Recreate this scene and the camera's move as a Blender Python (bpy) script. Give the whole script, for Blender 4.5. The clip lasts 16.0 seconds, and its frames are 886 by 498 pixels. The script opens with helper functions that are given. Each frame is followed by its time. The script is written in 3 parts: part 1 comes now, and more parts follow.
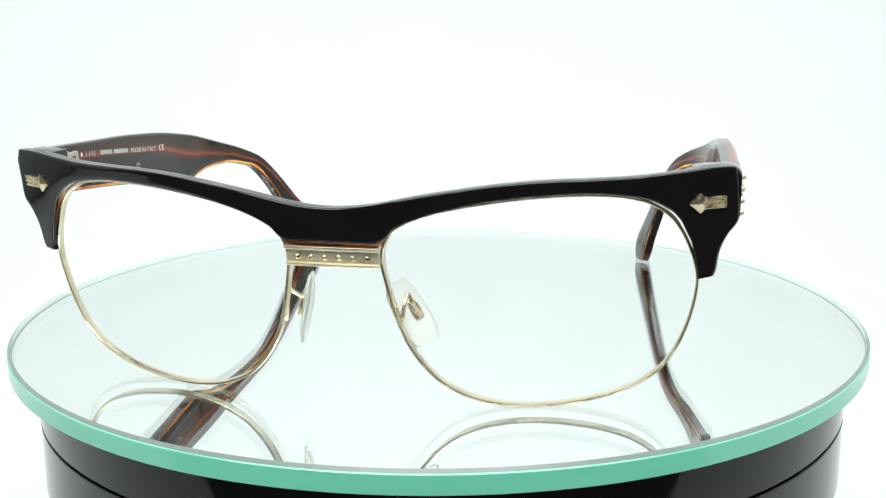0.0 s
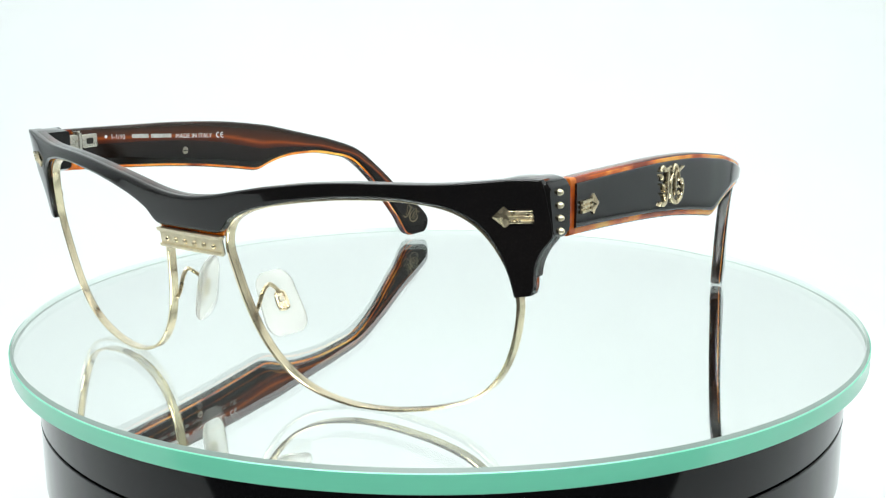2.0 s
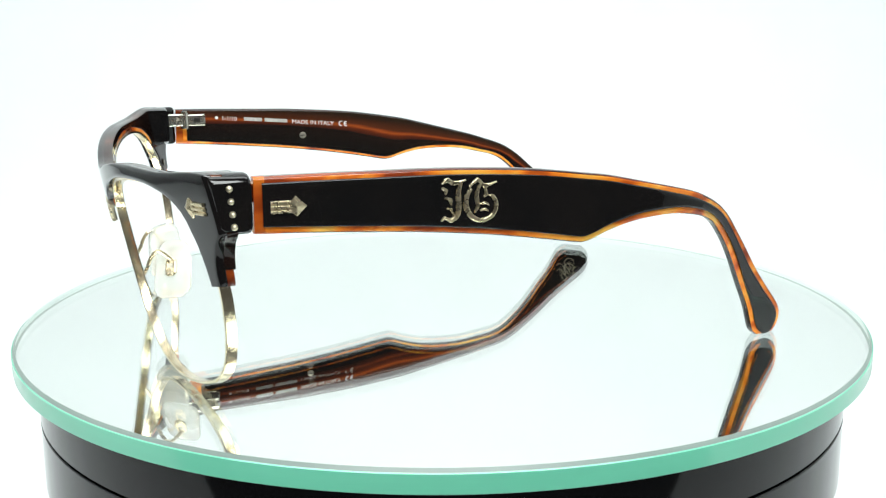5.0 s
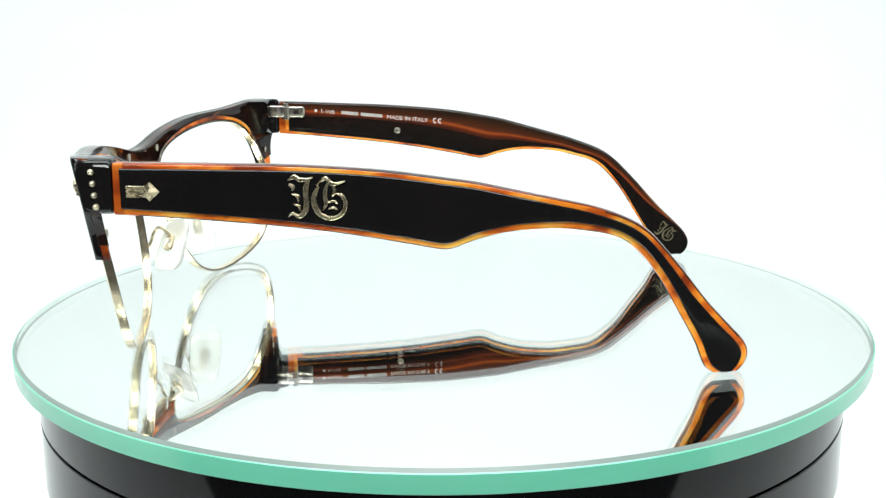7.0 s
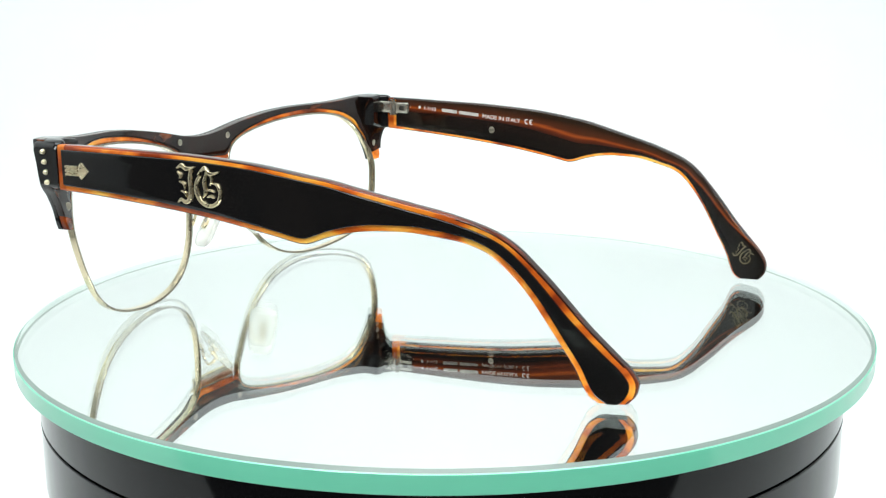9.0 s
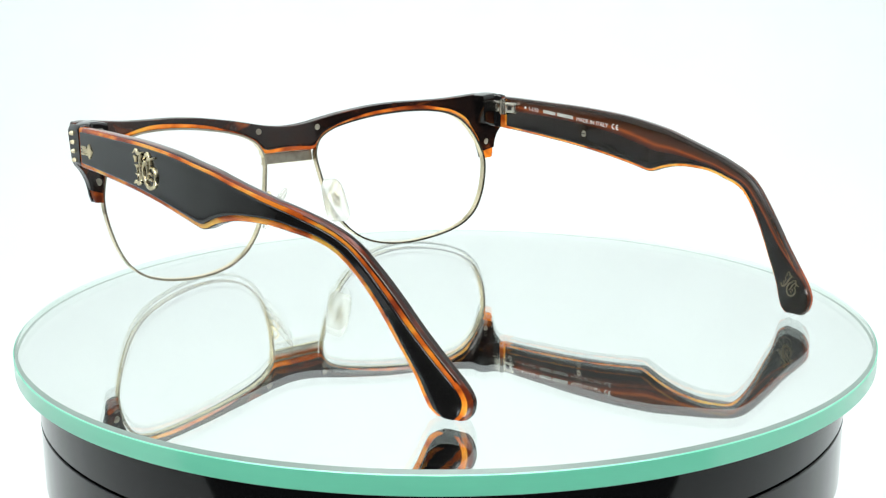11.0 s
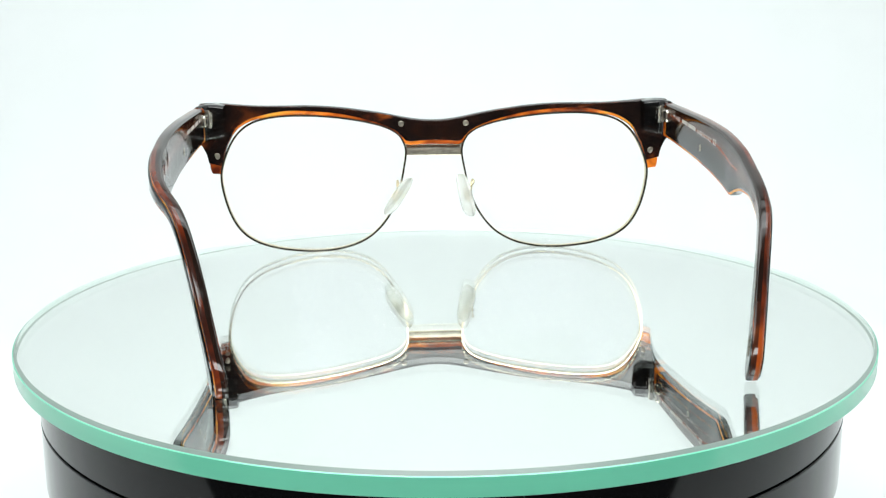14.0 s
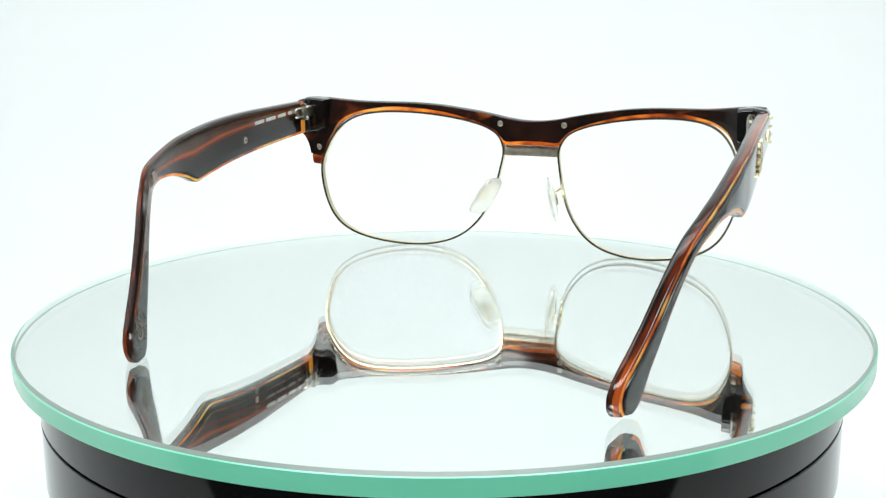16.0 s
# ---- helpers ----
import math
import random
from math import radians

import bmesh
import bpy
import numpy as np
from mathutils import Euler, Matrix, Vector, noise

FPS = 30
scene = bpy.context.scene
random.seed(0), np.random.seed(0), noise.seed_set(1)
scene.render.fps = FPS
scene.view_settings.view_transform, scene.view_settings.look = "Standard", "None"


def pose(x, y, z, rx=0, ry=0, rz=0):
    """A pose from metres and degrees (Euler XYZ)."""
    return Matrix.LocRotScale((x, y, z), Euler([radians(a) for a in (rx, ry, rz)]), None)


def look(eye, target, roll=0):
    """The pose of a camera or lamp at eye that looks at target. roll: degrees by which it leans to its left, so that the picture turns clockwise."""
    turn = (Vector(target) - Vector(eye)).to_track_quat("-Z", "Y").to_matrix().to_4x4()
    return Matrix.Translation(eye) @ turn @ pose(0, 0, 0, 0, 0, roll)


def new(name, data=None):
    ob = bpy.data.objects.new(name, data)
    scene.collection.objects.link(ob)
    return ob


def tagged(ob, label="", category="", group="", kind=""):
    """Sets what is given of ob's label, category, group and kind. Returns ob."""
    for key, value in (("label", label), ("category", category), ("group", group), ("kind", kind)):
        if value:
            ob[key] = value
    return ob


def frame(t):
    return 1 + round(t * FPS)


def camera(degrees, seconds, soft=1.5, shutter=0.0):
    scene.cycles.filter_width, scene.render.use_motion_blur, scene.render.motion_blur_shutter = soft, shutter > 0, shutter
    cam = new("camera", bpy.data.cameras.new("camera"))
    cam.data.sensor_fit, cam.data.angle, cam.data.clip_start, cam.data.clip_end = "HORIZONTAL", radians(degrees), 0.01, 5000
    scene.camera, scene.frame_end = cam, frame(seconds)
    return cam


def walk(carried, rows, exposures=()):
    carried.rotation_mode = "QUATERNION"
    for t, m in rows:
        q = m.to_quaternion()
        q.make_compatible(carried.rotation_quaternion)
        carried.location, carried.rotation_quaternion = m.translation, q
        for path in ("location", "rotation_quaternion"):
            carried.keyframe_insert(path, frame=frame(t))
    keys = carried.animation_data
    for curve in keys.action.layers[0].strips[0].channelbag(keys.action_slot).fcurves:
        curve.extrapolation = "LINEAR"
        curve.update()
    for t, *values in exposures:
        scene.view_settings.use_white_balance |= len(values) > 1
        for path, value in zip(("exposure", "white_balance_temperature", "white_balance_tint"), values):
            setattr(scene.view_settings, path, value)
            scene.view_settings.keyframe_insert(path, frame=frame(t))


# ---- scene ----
# ---- camera: fixed on a stand, the turntable turns in front of it ----
cam = camera(44.13, 16.0, 1.25)
VIEW = look((0.0, -0.27015, 0.07414), (0.00045, 0.0, 0.01461), -0.35)
walk(cam, [(0.0, VIEW), (16.0, VIEW)], [(0.0, -0.03), (4.0, 0.01), (6.5, 0.06), (9.0, 0.06), (12.0, -0.03), (14.0, -0.07), (16.0, -0.07)])

# ---- light: white photo tent, lamp panels under its roof, one added before its mouth ----
world = bpy.data.worlds.new("dim_studio")
world.use_nodes = True
world.node_tree.nodes["Background"].inputs[0].default_value = (0.095, 0.10, 0.103, 1)
world.node_tree.nodes["Background"].inputs[1].default_value = 1.0
scene.world = world
scene.view_settings.exposure = 0.0


def area_lamp(name, at, target, sx, sy, watts, colour=(1, 1, 1)):
    lamp = bpy.data.lights.new(name, "AREA")
    lamp.shape, lamp.size, lamp.size_y, lamp.energy, lamp.color = "RECTANGLE", sx, sy, watts, colour
    ob = new(name, lamp)
    ob.matrix_world = look(at, target)
    return tagged(ob, "unseen white lamp panel that lights the tent", "lamp", kind="structure")


# added outside the tent mouth, out of view, to brighten fronts and disc edge
area_lamp("front_lamp", (0.0, -0.38, 0.42), (0.0, 0.0, 0.02), 0.58, 0.14, 3.3, (0.95, 1.0, 0.985))
area_lamp("roof_lamp_front", (0.0, -0.06, 0.60), (0.0, 0.03, 0.0), 0.70, 0.15, 0.9, (0.93, 1.0, 0.995))
area_lamp("roof_lamp_middle", (0.0, 0.06, 0.62), (0.0, 0.10, 0.0), 0.70, 0.24, 1.82, (0.94, 1.0, 1.0))
area_lamp("roof_lamp_back", (0.0, 0.36, 0.60), (0.0, 0.36, 0.0), 0.70, 0.12, 0.32, (0.95, 1.0, 0.995))


# ---- materials ----
def mat(name):
    m = bpy.data.materials.new(name)
    m.use_nodes = True
    return m, m.node_tree.nodes, m.node_tree.links, m.node_tree.nodes["Principled BSDF"]


def noise_node(nodes, links, scale, detail=3.0, distortion=0.0, stretch=(1, 1, 1)):
    co = nodes.new("ShaderNodeTexCoord")
    mp = nodes.new("ShaderNodeMapping")
    mp.inputs["Scale"].default_value = stretch
    n = nodes.new("ShaderNodeTexNoise")
    n.inputs["Scale"].default_value, n.inputs["Detail"].default_value, n.inputs["Distortion"].default_value = scale, detail, distortion
    links.new(co.outputs["Object"], mp.inputs[0])
    links.new(mp.outputs[0], n.inputs["Vector"])
    return n


def ramp_node(nodes, links, fac, stops):
    r = nodes.new("ShaderNodeValToRGB")
    while len(r.color_ramp.elements) < len(stops):
        r.color_ramp.elements.new(0.5)
    for e, (p, c) in zip(r.color_ramp.elements, stops):
        e.position, e.color = p, (*c, 1)
    links.new(fac, r.inputs[0])
    return r


def add_relief(nodes, links, b, scale, strength, dist=0.0002):
    n = noise_node(nodes, links, scale, 2.0)
    bump = nodes.new("ShaderNodeBump")
    bump.inputs["Strength"].default_value, bump.inputs["Distance"].default_value = strength, dist
    links.new(n.outputs[0], bump.inputs["Height"])
    links.new(bump.outputs[0], b.inputs["Normal"])


def rough_variation(nodes, links, b, scale, lo, hi):
    n = noise_node(nodes, links, scale, 4.0)
    r = ramp_node(nodes, links, n.outputs[0], [(0.35, (lo,) * 3), (0.7, (hi,) * 3)])
    links.new(r.outputs[0], b.inputs["Roughness"])


def make_black():
    m, n, l, b = mat("black_acetate")
    t = noise_node(n, l, 90, 3, 0.5)
    r = ramp_node(n, l, t.outputs[0], [(0.35, (0.0032, 0.003, 0.0032)), (0.7, (0.0065, 0.005, 0.0045))])
    l.new(r.outputs[0], b.inputs["Base Color"])
    rough_variation(n, l, b, 260, 0.03, 0.07)
    b.inputs["IOR"].default_value = 1.49
    add_relief(n, l, b, 160, 0.10, 0.0001)
    return m


def make_tortoise(name, stops, scale, stretch, glow):
    m, n, l, b = mat(name)
    t = noise_node(n, l, scale, 3, 0.7, stretch)
    r = ramp_node(n, l, t.outputs[0], stops)
    l.new(r.outputs[0], b.inputs["Base Color"])
    rough_variation(n, l, b, 300, 0.05, 0.12)
    b.inputs["IOR"].default_value = 1.49
    add_relief(n, l, b, 200, 0.08, 0.0001)
    tr = n.new("ShaderNodeBsdfTranslucent")
    l.new(r.outputs[0], tr.inputs[0])
    mix = n.new("ShaderNodeMixShader")
    mix.inputs[0].default_value = glow
    l.new(b.outputs[0], mix.inputs[1])
    l.new(tr.outputs[0], mix.inputs[2])
    l.new(mix.outputs[0], n["Material Output"].inputs[0])
    return m


def make_metal(name, colour, rough, dark):
    m, n, l, b = mat(name)
    t = noise_node(n, l, 500, 3)
    r = ramp_node(n, l, t.outputs[0], [(0.3, tuple(c * dark for c in colour)), (0.6, colour)])
    l.new(r.outputs[0], b.inputs["Base Color"])
    b.inputs["Metallic"].default_value = 1.0
    rough_variation(n, l, b, 700, rough * 0.8, rough * 1.3)
    return m


def make_clear(name, colour, ior, rough=0.0):
    m, n, l, b = mat(name)
    b.inputs["Base Color"].default_value = (*colour, 1)
    b.inputs["Transmission Weight"].default_value = 1.0
    b.inputs["IOR"].default_value, b.inputs["Roughness"].default_value = ior, rough
    return m


def make_plain(name, colour, rough, lo=0.9, scale=40, relief=0.0):
    m, n, l, b = mat(name)
    t = noise_node(n, l, scale, 4)
    r = ramp_node(n, l, t.outputs[0], [(0.3, tuple(c * lo for c in colour)), (0.7, colour)])
    l.new(r.outputs[0], b.inputs["Base Color"])
    b.inputs["Roughness"].default_value = rough
    if relief:
        add_relief(n, l, b, scale * 6, relief)
    return m


BLACK = make_black()
AMBER = make_tortoise("amber_tortoise", [(0.34, (0.28, 0.038, 0.006)), (0.44, (0.68, 0.125, 0.011)), (0.53, (0.92, 0.27, 0.022)), (0.64, (1.0, 0.52, 0.08))],
                      135, (1.0, 0.45, 1.0), 0.05)
FRONT_TORT = make_tortoise("orange_tortoise", [(0.34, (0.10, 0.015, 0.004)), (0.45, (0.50, 0.085, 0.010)), (0.57, (0.95, 0.25, 0.022)), (0.72, (1.0, 0.48, 0.06))],
                           80, (1.0, 0.6, 1.0), 0.08)
# amber core's top edge, darkened in colour for want of light behind it
UNLIT_EDGE = make_tortoise("amber_edge_unlit", [(0.36, (0.035, 0.008, 0.004)), (0.50, (0.14, 0.022, 0.006)), (0.66, (0.42, 0.075, 0.012))], 75, (1.0, 0.2, 1.0), 0.10)
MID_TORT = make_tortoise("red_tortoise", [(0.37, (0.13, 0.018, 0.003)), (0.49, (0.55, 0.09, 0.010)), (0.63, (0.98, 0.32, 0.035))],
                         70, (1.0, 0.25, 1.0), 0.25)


def make_streaked():
    """Inner face of a temple: dark acetate with one soft red streak that follows the attribute grain (0 on the streak's line)."""
    m, n, l, b = mat("inner_face_tortoise")
    at = n.new("ShaderNodeAttribute")
    at.attribute_name = "grain"
    t = noise_node(n, l, 60, 3, 0.4, (1.0, 0.16, 1.0))
    fine = noise_node(n, l, 420, 2, 0.2, (1.0, 0.04, 1.0))
    wave, thin = n.new("ShaderNodeMath"), n.new("ShaderNodeMath")
    wave.operation = thin.operation = "MULTIPLY_ADD"
    wave.inputs[1].default_value, thin.inputs[1].default_value = 0.16, 0.07
    l.new(t.outputs[0], wave.inputs[0])
    l.new(at.outputs["Fac"], wave.inputs[2])
    l.new(fine.outputs[0], thin.inputs[0])
    l.new(wave.outputs[0], thin.inputs[2])
    r = ramp_node(n, l, thin.outputs[0], [(0.16, (0.020, 0.011, 0.006)), (0.44, (0.021, 0.011, 0.006)), (0.59, (0.075, 0.019, 0.007)), (0.635, (0.30, 0.056, 0.010)),
                                          (0.67, (0.10, 0.018, 0.006)), (0.74, (0.012, 0.006, 0.004)), (1.0, (0.006, 0.0045, 0.0035))])
    l.new(r.outputs[0], b.inputs["Base Color"])
    rough_variation(n, l, b, 300, 0.05, 0.12)
    b.inputs["IOR"].default_value = 1.49
    add_relief(n, l, b, 200, 0.08, 0.0001)
    tr, mix = n.new("ShaderNodeBsdfTranslucent"), n.new("ShaderNodeMixShader")
    l.new(r.outputs[0], tr.inputs[0])
    mix.inputs[0].default_value = 0.10
    l.new(b.outputs[0], mix.inputs[1])
    l.new(tr.outputs[0], mix.inputs[2])
    l.new(mix.outputs[0], n["Material Output"].inputs[0])
    return m


INNER_FACE = make_streaked()
DARK_TORT = make_tortoise("dark_tortoise", [(0.47, (0.008, 0.0035, 0.0025)), (0.63, (0.030, 0.008, 0.0035)), (0.80, (0.32, 0.07, 0.012))],
                          75, (1.0, 0.18, 1.8), 0.12)
BRUSHED = make_metal("brushed_gold", (0.86, 0.77, 0.56), 0.42, 0.88)
# own brown of the brow top; on temple edges, amber without light behind
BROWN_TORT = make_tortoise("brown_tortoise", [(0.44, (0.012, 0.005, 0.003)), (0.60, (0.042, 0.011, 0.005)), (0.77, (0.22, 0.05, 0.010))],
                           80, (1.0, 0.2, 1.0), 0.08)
GOLD = make_metal("pale_gold", (0.74, 0.63, 0.42), 0.27, 0.82)
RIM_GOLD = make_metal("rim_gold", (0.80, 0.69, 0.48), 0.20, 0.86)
# rim gold darkened: the dark room its back reflects, put into the colour
RIM_BACK_REFLECTION = make_metal("rim_back_dark_reflection", (0.38, 0.33, 0.25), 0.16, 0.8)
STEEL = make_metal("hinge_steel", (0.62, 0.58, 0.50), 0.22, 0.8)
BRONZE = make_metal("dull_bronze", (0.42, 0.38, 0.31), 0.36, 0.75)
# shade inside the slots, given as a dark colour
SLOT_SHADE = make_metal("screw_slot_shade", (0.06, 0.055, 0.05), 0.4, 0.7)
def make_lens():
    m, n, l, b = mat("coated_lens")
    clear, gloss, mix, fres = n.new("ShaderNodeBsdfTransparent"), n.new("ShaderNodeBsdfGlossy"), n.new("ShaderNodeMixShader"), n.new("ShaderNodeLayerWeight")
    clear.inputs[0].default_value = (0.997, 0.997, 0.997, 1)
    gloss.inputs["Color"].default_value, gloss.inputs["Roughness"].default_value = (0.80, 0.74, 1.0, 1), 0.0
    fres.inputs["Blend"].default_value = 0.5
    power, gain = n.new("ShaderNodeMath"), n.new("ShaderNodeMath")
    power.operation, gain.operation = "POWER", "MULTIPLY_ADD"
    power.inputs[1].default_value, gain.inputs[1].default_value, gain.inputs[2].default_value = 4.0, 0.004, 0.002
    l.new(fres.outputs["Facing"], power.inputs[0])
    l.new(power.outputs[0], gain.inputs[0])
    l.new(gain.outputs[0], mix.inputs[0])
    l.new(clear.outputs[0], mix.inputs[1])
    l.new(gloss.outputs[0], mix.inputs[2])
    l.new(mix.outputs[0], n["Material Output"].inputs[0])
    return m


LENS = make_lens()
PAD = make_clear("pad_silicone", (1.0, 0.995, 0.95), 1.2, 0.15)
PAD.node_tree.nodes["Principled BSDF"].inputs["Transmission Weight"].default_value = 0.72
PRINT = make_plain("silver_print", (0.80, 0.78, 0.74), 0.5, 0.8, 900)
GOLD_PRINT = make_plain("gold_print", (0.11, 0.088, 0.045), 0.4, 0.7, 900)
FADED_PRINT = make_plain("faded_print", (0.50, 0.48, 0.44), 0.5, 0.7, 900)
WHITE_CLOTH = make_plain("white_tent_cloth", (0.86, 0.88, 0.88), 0.9, 0.97, 12)
DISC_GLASS = make_clear("disc_glass", (0.966, 0.992, 0.980), 1.52)
SILVERING = make_metal("silvering", (0.925, 0.945, 0.930), 0.0, 1.0)
SILVERING.node_tree.nodes["Principled BSDF"].inputs["Roughness"].default_value = 0.0
for lk in list(SILVERING.node_tree.links):
    if lk.to_socket.name == "Roughness":
        SILVERING.node_tree.links.remove(lk)


def make_edge(name, lo, hi, rough, passed, through_share=0.32, coat=0.0):
    m, n, l, b = mat(name)
    b.inputs["Roughness"].default_value = rough
    b.inputs["IOR"].default_value = 1.52
    b.inputs["Coat Weight"].default_value, b.inputs["Coat IOR"].default_value, b.inputs["Coat Roughness"].default_value = coat, 1.6, 0.06
    t = noise_node(n, l, 30, 3, 0, (1, 1, 6))
    r = ramp_node(n, l, t.outputs[0], [(0.3, lo), (0.7, hi)])
    l.new(r.outputs[0], b.inputs["Base Color"])
    tr = n.new("ShaderNodeBsdfTranslucent")
    tr.inputs[0].default_value = (*passed, 1)
    mix = n.new("ShaderNodeMixShader")
    mix.inputs[0].default_value = through_share
    l.new(b.outputs[0], mix.inputs[1])
    l.new(tr.outputs[0], mix.inputs[2])
    l.new(mix.outputs[0], n["Material Output"].inputs[0])
    return m


EDGE = make_edge("green_glass_edge", (0.25, 0.83, 0.60), (0.29, 0.88, 0.65), 0.12, (0.55, 0.96, 0.82), 0.32, 1.0)
GROUND_WALL = make_edge("frosted_wall", (0.62, 0.70, 0.67), (0.67, 0.75, 0.72), 0.5, (0.95, 0.98, 0.97), 0.06)
ARRIS = make_edge("ground_glass_arris", (0.18, 0.235, 0.21), (0.22, 0.28, 0.25), 0.3, (0.75, 0.85, 0.80), 0.15)
BASE_BLACK = make_plain("black_gloss_plastic", (0.005, 0.005, 0.006), 0.06, 0.7, 60)
BASE_BLACK.node_tree.nodes["Principled BSDF"].inputs["IOR"].default_value = 1.38

# ---- mesh tools (lengths in millimetres until they reach a mesh) ----
MM = 0.001


def curve_through(pts, n, closed=False):
    """Catmull-Rom through the control points, n steps to each."""
    p = [np.array(q, float) for q in pts]
    k = len(p)
    out = []
    for i in range(k if closed else k - 1):
        if closed:
            a, b, c, e = p[(i - 1) % k], p[i], p[(i + 1) % k], p[(i + 2) % k]
        else:
            a, b, c, e = p[max(i - 1, 0)], p[i], p[i + 1], p[min(i + 2, k - 1)]
        for j in range(n):
            t = j / n
            out.append(0.5 * (2 * b + (c - a) * t + (2 * a - 5 * b + 4 * c - e) * t * t + (3 * b - a - 3 * c + e) * t ** 3))
    if not closed:
        out.append(p[-1])
    return out


def loft(loops, closed=False, mats=None):
    """A solid through equal closed loops of points in millimetres, capped at its ends."""
    bm = bmesh.new()
    rings = [[bm.verts.new(Vector(q) * MM) for q in lp] for lp in loops]
    m = len(rings[0])
    for i in range(len(rings) if closed else len(rings) - 1):
        r0, r1 = rings[i], rings[(i + 1) % len(rings)]
        for j in range(m):
            f = bm.faces.new((r0[j], r0[(j + 1) % m], r1[(j + 1) % m], r1[j]))
            f.smooth = True
            if mats:
                f.material_index = mats[j]
    if not closed:
        bm.faces.new(rings[0][::-1])
        bm.faces.new(rings[-1])
        if mats:
            bm.faces.ensure_lookup_table()
            bm.faces[-1].material_index = bm.faces[-2].material_index = max(mats)
    bmesh.ops.recalc_face_normals(bm, faces=bm.faces)
    for e in bm.edges:
        e.smooth = e.calc_face_angle(0) < 0.62
    return bm


def rounded_section(w, th, r, across=5, steps=3, wide=1.0):
    """Points (s, d) round a rectangle w by th with rounded corners, and the side that each edge lies on: 0 front, 1 and 4 far edge (front and back half), 2 back, 3 and 5 near edge."""
    r = min(r, w * 0.45, th * 0.45)
    rs = min(r * wide, w * 0.45)
    pts, side = [], []
    mid_d = th * 0.5

    def arc(cx, cy, a0, tag0, tag1, early=0):
        turn_at = steps - early
        for i in range(steps + 1):
            a = radians(a0 + 90 * i / steps)
            pts.append((cx + rs * math.cos(a), cy + r * math.sin(a)))
            side.append(tag0 if i < turn_at else tag1)

    arc(w - rs, r, -90, 1, 1)
    pts.append((w, mid_d))
    side.append(4)
    arc(w - rs, th - r, 0, 4, 2)
    for i in range(1, across):
        pts.append((w - rs - (w - 2 * rs) * i / across, th))
        side.append(2)
    arc(rs, th - r, 90, 5, 5)
    pts.append((0, mid_d))
    side.append(3)
    arc(rs, r, 180, 3, 0, 1)
    for i in range(1, across):
        pts.append((rs + (w - 2 * rs) * i / across, 0))
        side.append(0)
    return pts, side


def slab(pairs, d0, d1, place, r, n=4, mats=None, across=5, wide=1.0, steps=3, grain=None):
    """A rounded solid between two edge lines. pairs: (u, v) of the one edge and (u, v) of the other; d0, d1: its depths, numbers or functions of (u, v); place(u, v, d): the point; grain(u, share): the height of the streak there, kept as the attribute "grain"."""
    f0 = d0 if callable(d0) else (lambda u, v: d0)
    f1 = d1 if callable(d1) else (lambda u, v: d1)
    loops, tags, marks = [], None, []
    for q in curve_through(pairs, n):
        a, b = np.array(q[:2]), np.array(q[2:])
        w = np.linalg.norm(b - a)
        way = (b - a) / w
        mid = (a + b) / 2
        th = f1(*mid) - f0(*mid)
        pts, side = rounded_section(w, th, r, across, steps, wide)
        tags = side
        lp = []
        for s, d in pts:
            u, v = a + way * s
            z0, z1 = f0(u, v), f1(u, v)
            lp.append(place(u, v, z0 + (z1 - z0) * d / th))
            marks.append(grain(mid[0], s / w) if grain else 0.0)
        loops.append(lp)
    bm = loft(loops, False, [mats[t] for t in tags] if mats else None)
    if grain:
        layer = bm.verts.layers.float.new("grain")
        for vert, mark in zip(bm.verts, marks):
            vert[layer] = mark
    return bm


def ribbon(line, widths, d0, d1, place, n=4, r=0.2):
    """A flat stroke along a line."""
    p = [np.array(q, float) for q in line]
    pairs = []
    for i, q in enumerate(p):
        t = p[min(i + 1, len(p) - 1)] - p[max(i - 1, 0)]
        t /= np.linalg.norm(t)
        nrm = np.array((-t[1], t[0])) * widths[i] / 2
        pairs.append((*(q + nrm), *(q - nrm)))
    return slab(pairs, d0, d1, place, r, n, across=2)


def ball(at, rx, ry, rz, seg=14):
    bm = bmesh.new()
    bmesh.ops.create_uvsphere(bm, u_segments=seg, v_segments=seg // 2 + 1, radius=1)
    for v in bm.verts:
        v.co = Vector((at[0] + v.co.x * rx, at[1] + v.co.y * ry, at[2] + v.co.z * rz)) * MM
    for f in bm.faces:
        f.smooth = True
    return bm


def tube(line, radius, n=6, seg=8):
    pts = curve_through(line, n)
    loops = []
    side = Vector((0.3, 0.2, 1.0)).normalized()
    for i, q in enumerate(pts):
        t = Vector(pts[min(i + 1, len(pts) - 1)] - pts[max(i - 1, 0)]).normalized()
        side = (side - t * side.dot(t)).normalized()
        up = t.cross(side)
        loops.append([Vector(q) + (side * math.cos(a) + up * math.sin(a)) * radius for a in (2 * math.pi * k / seg for k in range(seg))])
    return loft(loops)


def block(x0, x1, y0, y1, z0, z1, r=0.3, turn=None):
    """A box with rounded edges."""
    loops = []
    pts, _ = rounded_section(x1 - x0, z1 - z0, r, 2)
    h = y1 - y0
    c = min(r, h * 0.4)
    for f, y in ((1 - 2 * c / (x1 - x0), y0), (1.0, y0 + c), (1.0, y1 - c), (1 - 2 * c / (x1 - x0), y1)):
        cx, cz = (x1 - x0) / 2, (z1 - z0) / 2
        loops.append([(x0 + cx + (s - cx) * f, y, z0 + cz + (d - cz) * f) for s, d in pts])
    if turn:
        loops = [[turn @ Vector(q) for q in lp] for lp in loops]
    return loft(loops)


